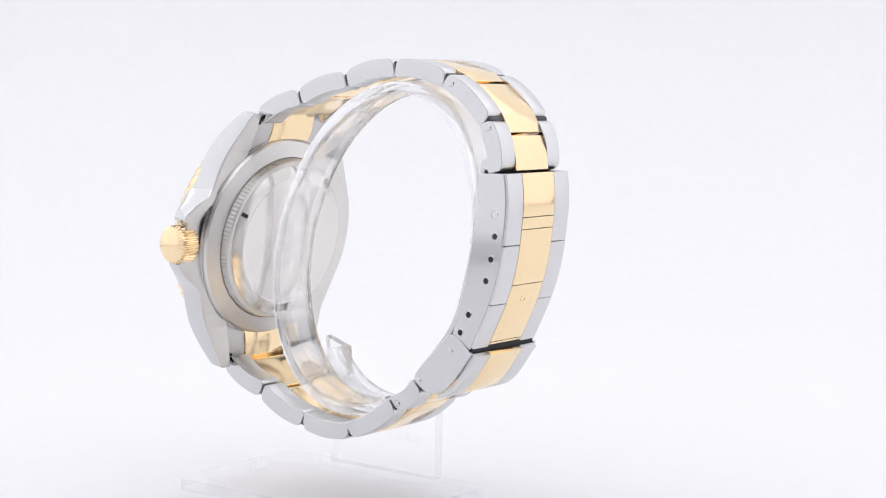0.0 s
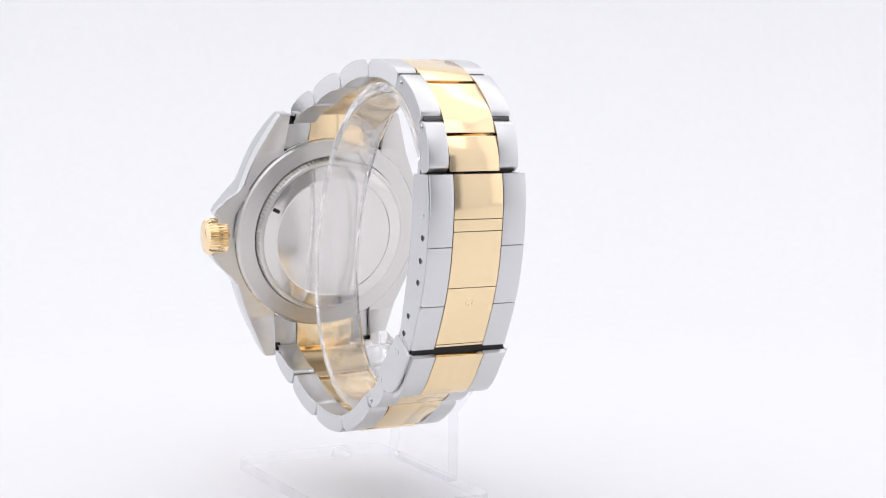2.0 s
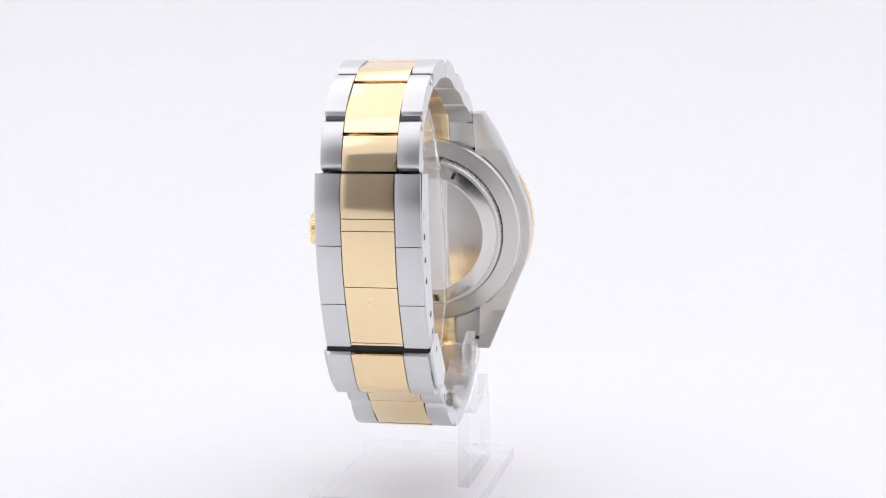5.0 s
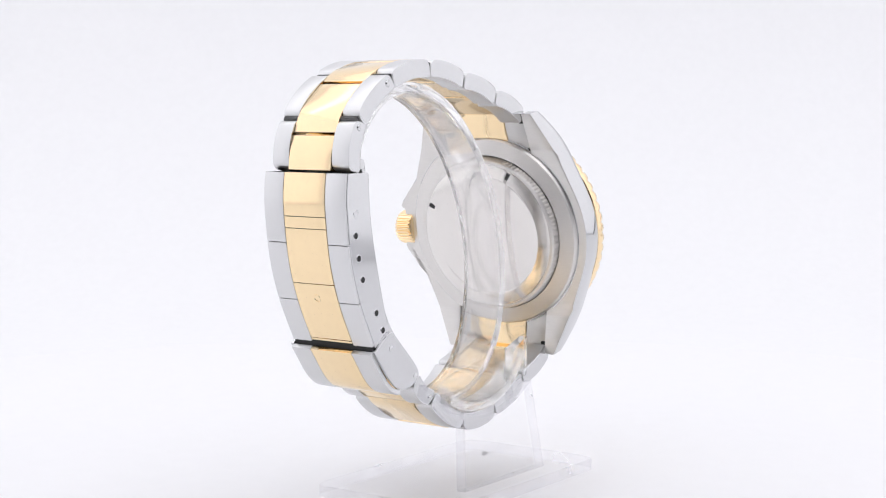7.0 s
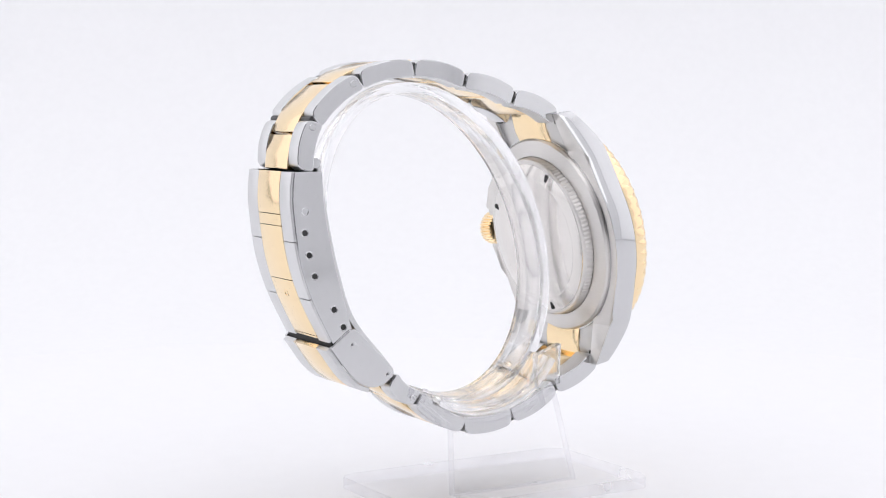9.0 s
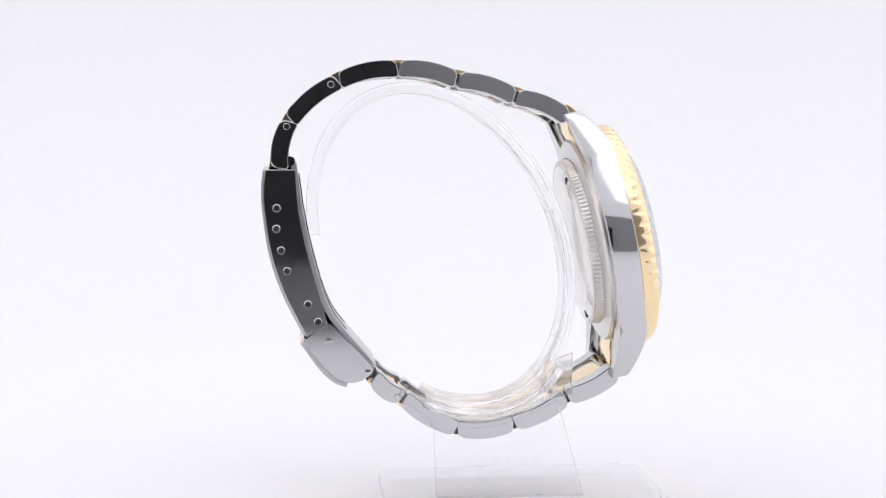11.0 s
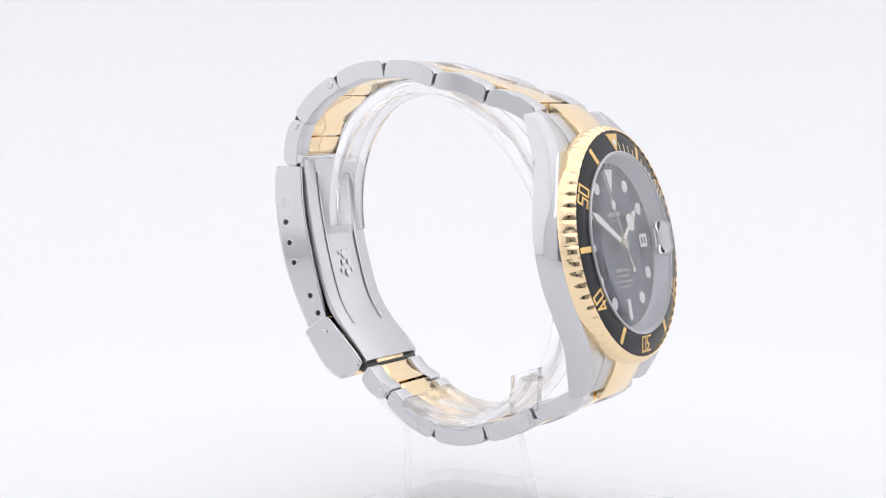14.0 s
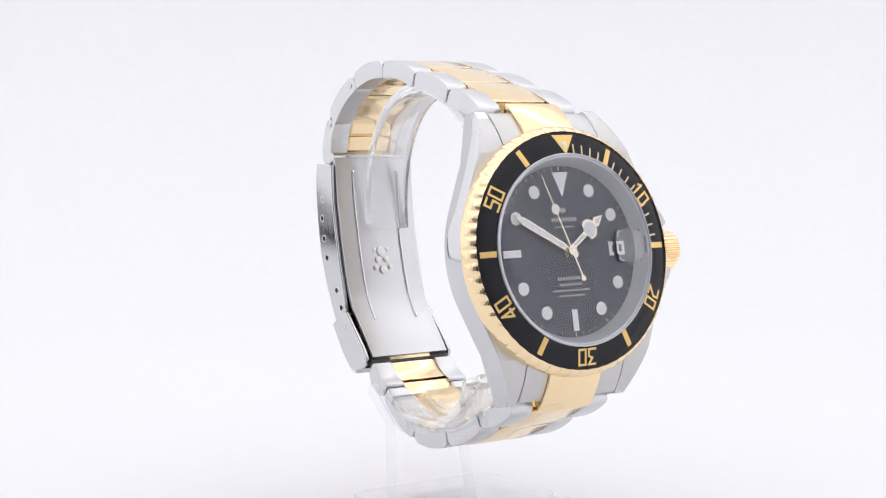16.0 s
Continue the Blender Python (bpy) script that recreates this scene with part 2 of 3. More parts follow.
# ---- the tent ----
def make_place():
    # white sweep: floor, curve and back wall in one sheet
    prof = [(-338, -14), (300, -14)] + [(300 + 150 * math.sin(radians(a)), 136 - 150 * math.cos(radians(a))) for a in range(6, 91, 6)] + [(450, 600)]
    prof2 = prof + [(453, 600)] + [(300 + 153 * math.sin(radians(a)), 136 - 153 * math.cos(radians(a))) for a in range(90, 0, -6)] + [(300, -17), (-338, -17)]
    tagged(part("ground", prism(prof2, -620, 620), FABRIC, None, "seamless white fabric sweep"), category="backdrop", kind="structure")
    for name, x in (("wall_west", -612), ("wall_east", 609)):
        b = prism([(-336, -13), (300, -13), (448, 130), (448, 598), (-336, 598)], x, x + 3)
        tagged(part(name, b, FABRIC, None, "white diffusing tent wall"), category="wall", kind="structure")
    b = plate(box2(1214, 784, 0, 56.5), 592, 596)
    tagged(part("ceiling", b, FABRIC, None, "white tent roof"), category="ceiling", kind="structure")
    # front wall with the lens opening, closed behind by an added grey card
    z1, w = 205, 270
    pieces = []
    for x0, x1, za, zb in ((-608, -w, -13, 590), (w, 608, -13, 590), (-w, w, z1, 590)):
        pieces.append(prism([(-334, za), (-331, za), (-331, zb), (-334, zb)], x0, x1))
    tagged(part("wall_south", merge(*pieces), FABRIC, None, "white tent front with an opening"), category="wall", kind="structure")
    # unseen card in place of a dim room, for grey reflections in steel
    b = prism([(-343, -13), (-340, -13), (-340, 215), (-343, 215)], -285, 285)
    tagged(part("wall_behind", b, GREYCARD, None, "added unseen grey card that gives steel its grey reflections"), category="wall", kind="structure")
    # unseen black card, stands in for the dark camera body in reflections
    b = prism([(-316, 15), (-313, 15), (-313, 125), (-316, 125)], -40, 40)
    tagged(part("backdrop", b, CAMERA_BLACK, None, "small added black card, mirrored as the dark camera"), category="screen", kind="structure")


def make_turntable():
    table = empty("turntable")
    tagged(table, "plain white round turntable under the stand", "turntable")
    part("disc", lathe([(0, 0), (206, 0), (206, -13.8), (0, -13.8)], 180, close=False), TABLE, table)
    part("rim", lathe([(206.02, 0), (210.5, 0), (211.6, -0.4), (212, -1.5), (212, -10), (208, -13.9), (206.02, -13.9)], 180), TABLE, table)
    return table


# ---- the stand ----
def make_stand():
    stand = empty("watch_stand")
    tagged(stand, "clear acrylic watch stand with an open oval loop", "display stand")
    base = rounded([(-17, -6.8), (14, -6.8), (14, 43.8), (-17, 43.8)], 3.0)
    part("base_plate", plate(base, -40.85, -38.6, 0.5), SHEET, stand)
    # open oval loop that fills the bracelet, leaning with it
    cy, cz, ry, rz, lean = 4.0, 5.5, 22.6, 31.4, radians(25.2)

    def oval(a):
        u, v = ry * math.cos(a), rz * math.sin(a)
        return Vector((cy + u * math.cos(lean) - v * math.sin(lean), cz + u * math.sin(lean) + v * math.cos(lean)))
    loop = [oval(radians(157 - k * 2.9)) for k in range(101)]
    part("loop", prism(ribbon(loop, 0.0, -2.1), -6.2, 2.3, 0.5), ACRYLIC, stand)
    low = [p for p in loop if p.y < -15]
    part("saddle", prism(ribbon(low, 0.0, -1.7), 2.3, 9.2, 0.3), ACRYLIC, stand)
    arc = spline([(23.6, -20.6), (18, -23.6), (11.5, -25.4), (5.5, -24.8), (0.5, -21.0)], 6)
    side = [(2.0, -38), (28.4, -38), (24.6, -24)] + [tuple(p) for p in arc] + [(-3.5, -18.2), (-4.2, -20.4), (1.6, -25.0)]
    part("tab", prism([(21.4, -21.2), (26.6, -20.2), (26.8, -12.8), (21.6, -14.6)], 6.6, 8.4, 0.2), ACRYLIC, stand)
    part("upright", prism(side, 9.2, 11.4, 0.3), SHEET, stand)
    for i in range(6):
        b = prism([(7 + i * 2.4, -32.2), (8.6 + i * 2.4, -32.2), (8.6 + i * 2.4, -30.4), (7 + i * 2.4, -30.4)], 11.41, 11.46)
        part("etched_mark", b, SHEET, stand, "unreadable frosted letter")
    for ob in stand.children:
        ob.visible_shadow = False
        if ob.name[:4] == "etch":
            continue
        ob.data.materials.append(FAINT_EDGE if ob.name[:4] in ("base", "upri") else CUT_EDGE)
        for f in ob.data.polygons:
            across = abs(f.normal.x)
            if (across > 0.5) if ob.name[:4] in ("loop", "sadd") else (across < 0.5 if ob.name[:4] == "upri" or ob.name[:3] == "tab" else abs(f.normal.z) < 0.6):
                f.material_index = 1
    return stand


# ---- the watch ----
TILT = 10.8
_s, _c = math.sin(radians(TILT)), math.cos(radians(TILT))
UP = 0.75
YAW = 0.6
# case space: x to 3 o'clock, y to 12 o'clock, z out of the dial
CASE = Matrix(((-1, 0, 0, -2.2), (0, -_s, _c, -_s * UP), (0, _c, _s, _c * UP), (0, 0, 0, 1)))

# the head sits a little askew on the bracelet
CASE = CASE @ Matrix.Translation((0, 0, 34)) @ Matrix.Rotation(radians(YAW), 4, "Y") @ Matrix.Translation((0, 0, -34))
FACE = CASE @ Matrix.Translation((-0.5, 0, -0.6))

UPPER = [(25.85, 29.49), (16.49, 33.14), (6.15, 36.09), (-4.28, 38.06), (-14.84, 35.92), (-23.49, 28.86), (-25.46, 20.17)]
LOWER = [(35.1, -16.62), (25.94, -21.08), (16.35, -25.66), (5.92, -26.49), (-3.8, -20.71), (-9.1, -16.66)]


def clamp(v):
    return max(0.0, min(1.0, v))


def mid(y):
    return -0.4 - 1.5 * clamp((y + 8) / 33)


def half(y):
    return 8.25 + 1.7 * clamp((y + 15) / 42)


def pill(a, b, thick, gap, crown=0.75, r=1.3, side=1):
    """The side outline of a link from joint a to joint b; side turns its round back outwards."""
    a, b = Vector(a), Vector(b)
    d = (b - a).normalized()
    n = Vector((-d.y, d.x)) * side
    L = (b - a).length - gap
    o = a + d * gap / 2
    # both faces follow the bend of the bracelet, the ends are round
    bend = lambda s: crown * (1 - (2 * s / L - 1) ** 2) - crown * 0.6
    ends = []
    for c, turn in ((L - r, 1), (r, -1)):
        ends.append([(c + turn * r * math.sin(a), (thick / 2 - r) * (1 if math.cos(a) > 0 else -1) + r * math.cos(a)) for a in [math.pi * k / 10 for k in range(11)]])
    top = [(r + (L - 2 * r) * k / 8, thick / 2) for k in range(1, 8)]
    pts = top + ends[0] + [(L - s, -h) for s, h in top] + ends[1][::-1]
    return [tuple(o + d * s + n * (h + bend(s))) for s, h in pts]


def screw(y, z, x, d):
    """A small pin head on the side of the bracelet."""
    bm = lathe([(0, 0.22), (0.5, 0.2), (0.62, 0.05), (0.62, -0.3), (0, -0.3)], 20, close=False)
    slot = plate(box2(1.0, 0.16, 0, 0, 35), 0.15, 0.235)
    bm = merge(bm, slot)
    bm.transform(Matrix.Translation((x, y, z)) @ Matrix.Rotation(math.pi / 2 * d, 4, "Y"))
    return bm


def make_links(watch, joints, side, shift, screws):
    for i, (a, b) in enumerate(zip(joints, joints[1:])):
        link = part("link", prism(pill(a, b, 3.2, 0.42, r=1.0, side=side), lambda y, z: mid(y) + 0.56 * half(y), lambda y, z: mid(y) + half(y), 0.2),
                    [BRUSHED], watch, "brushed steel side link with polished flank")
        shine(link)
        other = part("link", prism(pill(a, b, 3.2, 0.42, r=1.0, side=side), lambda y, z: mid(y) - half(y), lambda y, z: mid(y) - 0.56 * half(y), 0.2),
                     [BRUSHED], watch, "brushed steel side link with polished flank")
        shine(other)
        if i in screws:
            y, z = (Vector(a) * 0.86 + Vector(b) * 0.14)
            part("pin_head", screw(y, z, mid(y) + half(y), 1), STEEL, link)
            part("pin_head", screw(y, z, mid(y) - half(y), -1), STEEL, other)
    # joint pins, their dark colour holds the shade between the links
    for y, z in joints[1:-1]:
        b = lathe([(0, -half(y) + 0.4), (0.7, -half(y) + 0.4), (0.7, half(y) - 0.4), (0, half(y) - 0.4)], 12, close=False)
        part("hinge_pin", b, SHADED, watch, "steel pin, coloured dark for the shade in the joint", m=Matrix.Translation((mid(y), y, z)) @ Matrix.Rotation(math.pi / 2, 4, "Y"))
    line = [Vector(p) for p in joints]
    total = length(line)
    stops = [0.0]
    for a, b in zip(line, line[1:]):
        stops.append(stops[-1] + (b - a).length)
    for p, q in zip(stops, stops[1:]):
        p, q = p + shift, min(q + shift, total)
        if q - p < 2:
            continue
        seg = cut(line, p, q)
        if len(seg) == 2:
            seg = [seg[0], (seg[0] + seg[1]) / 2, seg[1]]
        way = (seg[-1] - seg[0]).normalized()
        bulge = Vector((-way.y, way.x)) * 0.3 * side
        smooth = spline([seg[0], seg[len(seg) // 2] * 0.5 + (seg[0] + seg[-1]) * 0.25 + bulge, seg[-1]], 6)
        smooth = cut(smooth, 0.2, length(smooth) - 0.2)
        w = ribbon(smooth, 1.45 * side, -1.25 * side)
        part("centre_link", prism(rounded(w, [0.5 if k in (0, len(smooth) - 1, len(smooth), len(w) - 1) else 0.0 for k in range(len(w))], 3),
                                  lambda y, z: mid(y) - 0.553 * half(y), lambda y, z: mid(y) + 0.553 * half(y), 0.12), GOLD, watch, "polished yellow gold centre link")


def shine(ob):
    """Polishes the flanks of a link: the faces that look sideways."""
    me = ob.data
    me.materials.append(STEEL)
    for f in me.polygons:
        if abs(f.normal.x) > 0.5:
            f.material_index = 1


def make_case(watch):
    # outline of the middle case: round body, four lugs and the crown guards
    def arc(r, a0, a1, n):
        return [(r * math.cos(radians(a0 + (a1 - a0) * k / n)), r * math.sin(radians(a0 + (a1 - a0) * k / n))) for k in range(n + 1)]
    right = [(22.2, -3.5), (22.2, 3.5), (22.8, 3.6), (23.0, 4.2), (22.5, 5.2), (20.9, 6.9), (19.1, 8.5), (17.8, 10.2), (16.75, 13.3), (15.5, 16.4), (14.15, 19.6)]
    top = [(12.75, 22.9), (12.3, 23.9), (10.15, 23.9), (10.1, 22.6), (10.1, 15.2)] + arc(18.2, 56, 124, 12) + [(-10.1, 15.2), (-10.1, 22.6), (-10.15, 23.9), (-12.3, 23.9), (-12.75, 22.9)]
    flow = [(-14.34, 19.12), (-15.94, 15.34), (-17.53, 11.56)]
    left = flow + [(x - 0.7, y) for x, y in arc(20.0, 157.1, 202.9, 22)] + [(x, -y) for x, y in flow[::-1]]
    bottom = [(x, -y) for x, y in top[::-1]]
    tail = [(x, -y) for x, y in right[:1:-1]]
    outline = right + top + left + bottom + tail
    bm = plate(outline, 0, 1)
    for u in (-22.5, -21, -19.5, -18, -16.5, -14, 14, 16.5, 18, 19.5, 21, 22.5):
        bmesh.ops.bisect_plane(bm, geom=bm.verts[:] + bm.edges[:] + bm.faces[:], plane_co=(0, u, 0), plane_no=(0, 1, 0))
    for v in bm.verts:
        u = abs(v.co.y)
        k = clamp((u - 15.5) / 8.4)
        if v.co.z > 0.5:
            v.co.z = 36.75 - 4.2 * k ** 1.7 - (1.0 if v.co.x > 20.2 else 0)
        else:
            v.co.z = 32.0 - 2.4 * k + (0.9 if v.co.x > 20.2 else 0)
    bmesh.ops.recalc_face_normals(bm, faces=bm.faces[:])
    sharp = [e for e in bm.edges if len(e.link_faces) == 2 and e.calc_face_angle() > radians(50)]
    bmesh.ops.bevel(bm, geom=sharp, offset=0.32, segments=2, affect="EDGES", profile=0.6)
    for f in bm.faces:
        f.material_index = 1 if abs(f.normal.z) < 0.8 else 0 if f.normal.z > 0 else 2
    case = part("case", bm, [LUG_TOP, STEEL, SATIN], watch, "steel case, satin lugs and polished flanks", 40, CASE)
    # case back
    steps = 480
    prof = [(18.75, 32.4), (18.75, 31.6), (18.4, 31.2), (15.5, 30.7)]
    part("back_ring", lathe(prof + [(15.3, 32.4)], 160), SATIN, case, "brushed steel ring", 30, CASE)
    prof = [(15.4, 31.0), (15.25, 30.6), (15.05, 29.35), (14.85, 29.12), (14.33, 29.06), (14.33, 31.0)]
    part("fluted_ring", lathe(prof, steps, lambda a, i: (0.13 if i in (1, 2) and int(a / (2 * math.pi) * steps + 0.5) % 4 < 2 else 0.0)), SATIN, case, "fine fluted steel ring", 20, CASE)
    prof = [(14.32, 31.0), (14.3, 29.05), (14.1, 28.98), (11.9, 28.6), (11.7, 28.66), (0, 28.7)]
    part("case_back", lathe(prof, 160, close=False), [BACK], case, "plain polished steel case back", 12, CASE)
    # one dark notch; the other plates paint dark reflections on the back
    for a in (118, 262, 24):
        m = CASE @ Matrix.Rotation(radians(a), 4, "Z")
        part("back_notch", plate(box2(1.6, 0.7, 13.2, 0), 28.72, 28.95), DARK, case, "dark plate: one notch, the rest painted reflections", m=m)
    part("groove", lathe([(18.76, 31.93), (19.05, 31.93), (19.05, 32.4), (18.76, 32.4)], 128), STEEL, case, "polished seam round the case back", 30, CASE)
    # spring bars between the lugs
    for u, n in ((22.3, 32.6), (-22.3, 32.6)):
        b = lathe([(0, -10.6), (0.45, -10.6), (0.45, 10.6), (0, 10.6)], 16, close=False)
        part("spring_bar", b, STEEL, case, m=CASE @ Matrix.Translation((0, u, n)) @ Matrix.Rotation(math.pi / 2, 4, "Y"))
    # dark blocks beside the lugs, painted shade of the slots where bars sit
    for d in (1, -1):
        for e in (1, -1):
            part("bar_slot", plate(box2(1.1, 1.5, 9.5 * d, 22.5 * e), 30.75, 31.3), DARK, case, "dark block as the shade in a slot", m=CASE)
    # end links
    for d in (1, -1):
        back = [(16.6 + 0.5 * k, 36.73 - 4.2 * clamp((1.1 + 0.5 * k) / 8.4) ** 1.7) for k in range(14)]
        prof = [(16.6, 32.4)] + back + [(23.5, 32.6), (23.4, 31.2), (21.0, 31.2)]
        prof = [(y * d, z) for y, z in prof]
        for x0, x1 in ((-10.02, -5.35), (5.35, 10.02)):
            part("end_link", prism(prof, x0, x1, 0.12), LUG_TOP, case, "brushed steel end link", m=CASE)
        back = [tuple(p) for p in spline([(16.6, 36.85), (18.4, 36.4), (20.8, 35.4), (23.0, 33.85), (24.9, 32.2), (25.3, 31.4), (24.0, 30.8)], 5)]
        prof = [(y * d, z) for y, z in [(16.6, 32.4)] + back + [(20.0, 31.2)]]
        part("end_link", prism(prof, -5.3, 5.3, 0.2), GOLD, case, "polished gold end link", m=CASE)
    # crown
    flutes = 28 * 4
    prof = [(0, 25.95), (1.5, 25.92), (2.5, 25.7), (3.2, 25.5), (3.45, 25.0), (3.45, 22.1), (3.25, 21.8), (1.3, 21.7), (1.3, 20.5), (0, 20.5)]
    b = lathe(prof, flutes, lambda a, i: (-0.28 if i in (3, 4, 5, 6) and int(a / (2 * math.pi) * flutes + 0.5) % 4 < 2 else 0.0), close=False)
    turn = Matrix.Translation((-1.5, -0.6, 34.4)) @ Matrix.Rotation(math.pi / 2, 4, "Y")
    crown = part("crown", b, GOLD, case, "fluted yellow gold winding crown", 25, CASE @ turn)
    return case


def make_bezel(watch):
    teeth = 60
    per = 12
    prof = [(18.3, 36.95), (19.8, 36.95), (20.3, 37.3), (20.35, 37.9), (20.35, 38.6), (20.15, 39.4), (19.6, 40.05), (19.3, 40.2), (19.2, 40.05), (19.1, 39.0)]
    depth = {4: (0.16, 0.2), 5: (0.34, 0.3), 6: (0.34, 0.36), 7: (0.08, 0.4)}

    def wave(a, i):
        k = (a / (2 * math.pi) * teeth) % 1.0
        deep, wide = depth.get(i, (0, 1))
        return -deep * max(0.0, 1 - abs(k - 0.5) / wide)
    bezel = part("bezel", lathe(prof, teeth * per, wave), GOLD, watch, "yellow gold bezel with notched rim", 38, FACE)
    ring = lathe([(15.35, 39.4), (15.35, 40.55), (15.6, 40.6), (19.0, 40.0), (19.22, 39.9), (19.22, 39.4)], 180)
    insert = part("insert", ring, BLACK, bezel, "black bezel insert with gold numerals", 30, FACE)

    def lay(a, r):
        # on the sloping insert, a degrees clockwise from 12 o'clock
        return FACE @ Matrix.Rotation(radians(-a), 4, "Z") @ Matrix.Translation((0, r, 40.6 - 0.178 * (r - 15.6))) @ Matrix.Rotation(radians(-10.5), 4, "X")
    for k in range(12):
        if k in (2, 4, 6, 8, 10):
            part("numeral", number(str(k * 5)), GOLD_PAINT, insert, m=lay(k * 30, 17.25))
        elif k:
            part("marker", plate(box2(0.95, 2.9), -0.05, 0.06), GOLD_PAINT, insert, m=lay(k * 30, 17.2))
    part("marker", plate([(-2.2, 1.5), (0, -1.8), (2.2, 1.5)], -0.05, 0.06), GOLD_PAINT, insert, "gold triangle", m=lay(0, 17.2))
    part("pearl", lathe([(0, 0.3), (0.4, 0.22), (0.58, 0.0), (0, 0)], 20, close=False), LUME, insert, "pale lume dot", m=lay(0, 17.1))
    for k in range(1, 15):
        if k % 5:
            part("tick", plate(box2(0.28, 1.5), -0.05, 0.06), INK2, insert, m=lay(k * 6, 16.5))


def make_dial(watch):
    dial = part("dial", lathe([(0, 38.2), (14.3, 38.2), (14.3, 37.9), (0, 37.9)], 128, close=False), DIAL, watch, "glossy black dial with pale markers", 30, FACE)
    part("rehaut", lathe([(13.95, 38.22), (15.0, 40.7), (15.3, 40.7), (15.3, 38.0), (13.95, 38.0)], 128), REHAUT, watch, "satin steel inner ring", 20, FACE)

    def at(a, r, h=38.2):
        return FACE @ Matrix.Rotation(radians(-a), 4, "Z") @ Matrix.Translation((0, r, h))
    for k in range(12):
        m = at(k * 30, 11.2)
        if k == 0:
            tri, tri2 = [(-1.65, 1.7), (0, -2.6), (1.65, 1.7)], [(-1.45, 1.58), (0, -2.2), (1.45, 1.58)]
        elif k in (6, 9):
            tri, tri2 = box2(1.25, 3.6), box2(1.06, 3.42)
        elif k == 3:
            continue
        else:
            tri, tri2 = disc(1.13), disc(1.02)
        mark = part("hour_marker", plate(tri, 0, 0.22, 0.06), STEEL, dial, "pale lume in a bright rim", m=m)
        part("lume", plate(tri2, 0.2, 0.28), LUME, mark, m=m)
    for k in range(60):
        part("minute_tick", plate(box2(0.12 if k % 5 else 0.22, 0.75), 0, 0.03), INK, dial, m=at(k * 6, 13.5))
    # date opening at 3 o'clock
    part("date", plate(box2(2.9, 2.3, 10.2, 0), 38.2, 38.26), LUME, dial, "white date window", m=FACE)
    for dx in (-0.55, 0.55):
        part("date_bar", plate(box2(0.55, 1.2, 10.2 + dx, 0), 38.26, 38.28), DARK, dial, m=FACE)
    # lines of small print
    for y, w, h in ((5.15, 5.2, 0.85), (3.95, 4.0, 0.3), (-4.4, 5.3, 0.7), (-5.4, 4.6, 0.5), (-6.35, 7.6, 0.38), (-7.2, 5.4, 0.38)):
        n = max(5, int(w / 0.5))
        for k in range(n):
            part("print_bar", plate(box2(w / n * 0.62, h * 0.8, -w / 2 + w / n * (k + 0.5), y), 38.2, 38.225), PRINT, dial, "line of tiny print", m=FACE)
    part("emblem", plate([(-0.42, 6.3), (0.42, 6.3), (0.6, 7.1), (0.25, 6.75), (0, 7.25), (-0.25, 6.75), (-0.6, 7.1)], 38.2, 38.3), INK, dial, "small applied shape", m=FACE)
    # pointers
    h = at(53.5, 0, 38.75)
    pts = [(-0.45, -1.2), (0.45, -1.2), (0.5, 4.2), (0.5, 4.6)] + [(1.75 * math.cos(radians(a)), 5.6 + 1.5 * math.sin(radians(a))) for a in range(-40, 76, 12)] + \
          [(0.6, 7.2), (0.9, 7.5), (0, 9.4), (-0.9, 7.5), (-0.6, 7.2)] + [(1.75 * math.cos(radians(a)), 5.6 + 1.5 * math.sin(radians(a))) for a in range(105, 221, 12)] + [(-0.5, 4.6), (-0.5, 4.2)]
    hour = part("hour_pointer", plate(pts, 0, 0.2, 0.06), PALE, watch, "gold hour pointer with a round lume disc", m=h)
    part("lume", plate(disc(1.25, 28, 0, 5.6), 0.19, 0.26), LUME, hour, m=h)
    part("lume", plate([(-0.28, 1.0), (0.28, 1.0), (0.3, 4.1), (-0.3, 4.1)], 0.19, 0.25), LUME, hour, m=h)
    part("lume", plate([(-0.55, 7.55), (0.55, 7.55), (0, 8.8)], 0.19, 0.25), LUME, hour, m=h)
    h = at(-60.5, 0, 39.1)
    pts = [(-0.5, -1.6), (0.5, -1.6), (0.7, 10.2), (0, 12.3), (-0.7, 10.2)]
    minute = part("minute_pointer", plate(pts, 0, 0.2, 0.06), PALE, watch, "gold minute pointer filled with lume", m=h)
    part("lume", plate([(-0.32, 1.4), (0.32, 1.4), (0.5, 10.1), (0, 11.6), (-0.5, 10.1)], 0.19, 0.26), LUME, minute, m=h)
    h = at(-20.5, 0, 39.45)
    pts = [(-0.16, -4.6), (0.16, -4.6), (0.08, 13.2), (-0.08, 13.2)]
    b = merge(plate(pts, 0, 0.14), plate(disc(0.48, 20, 0, -4.9), 0, 0.16), plate(disc(0.85, 24, 0, 0), -0.1, 0.3, 0.08), plate(disc(0.85, 24, 0, 7.2), 0, 0.16))
    second = part("seconds_pointer", b, PALE, watch, "thin gold seconds pointer with a lume dot", m=h)
    part("lume", plate(disc(0.68, 24, 0, 7.2), 0.15, 0.22), LUME, second, m=h)
    # crystal and date lens
    prof = [(0, 42.1), (14.6, 42.1), (15.25, 41.55), (15.3, 40.75), (14.9, 40.72), (0, 40.72)]
    crystal = part("crystal", lathe(prof, 128, close=False), SAPPHIRE, watch, "clear flat crystal", 20, FACE)
    crystal.visible_shadow = False
    part("crystal_ring", lathe([(15.31, 40.3), (15.36, 41.0), (15.5, 41.05), (15.62, 40.9), (15.62, 40.3)], 128), REHAUT, watch, "pale ring round the crystal", 30, FACE)
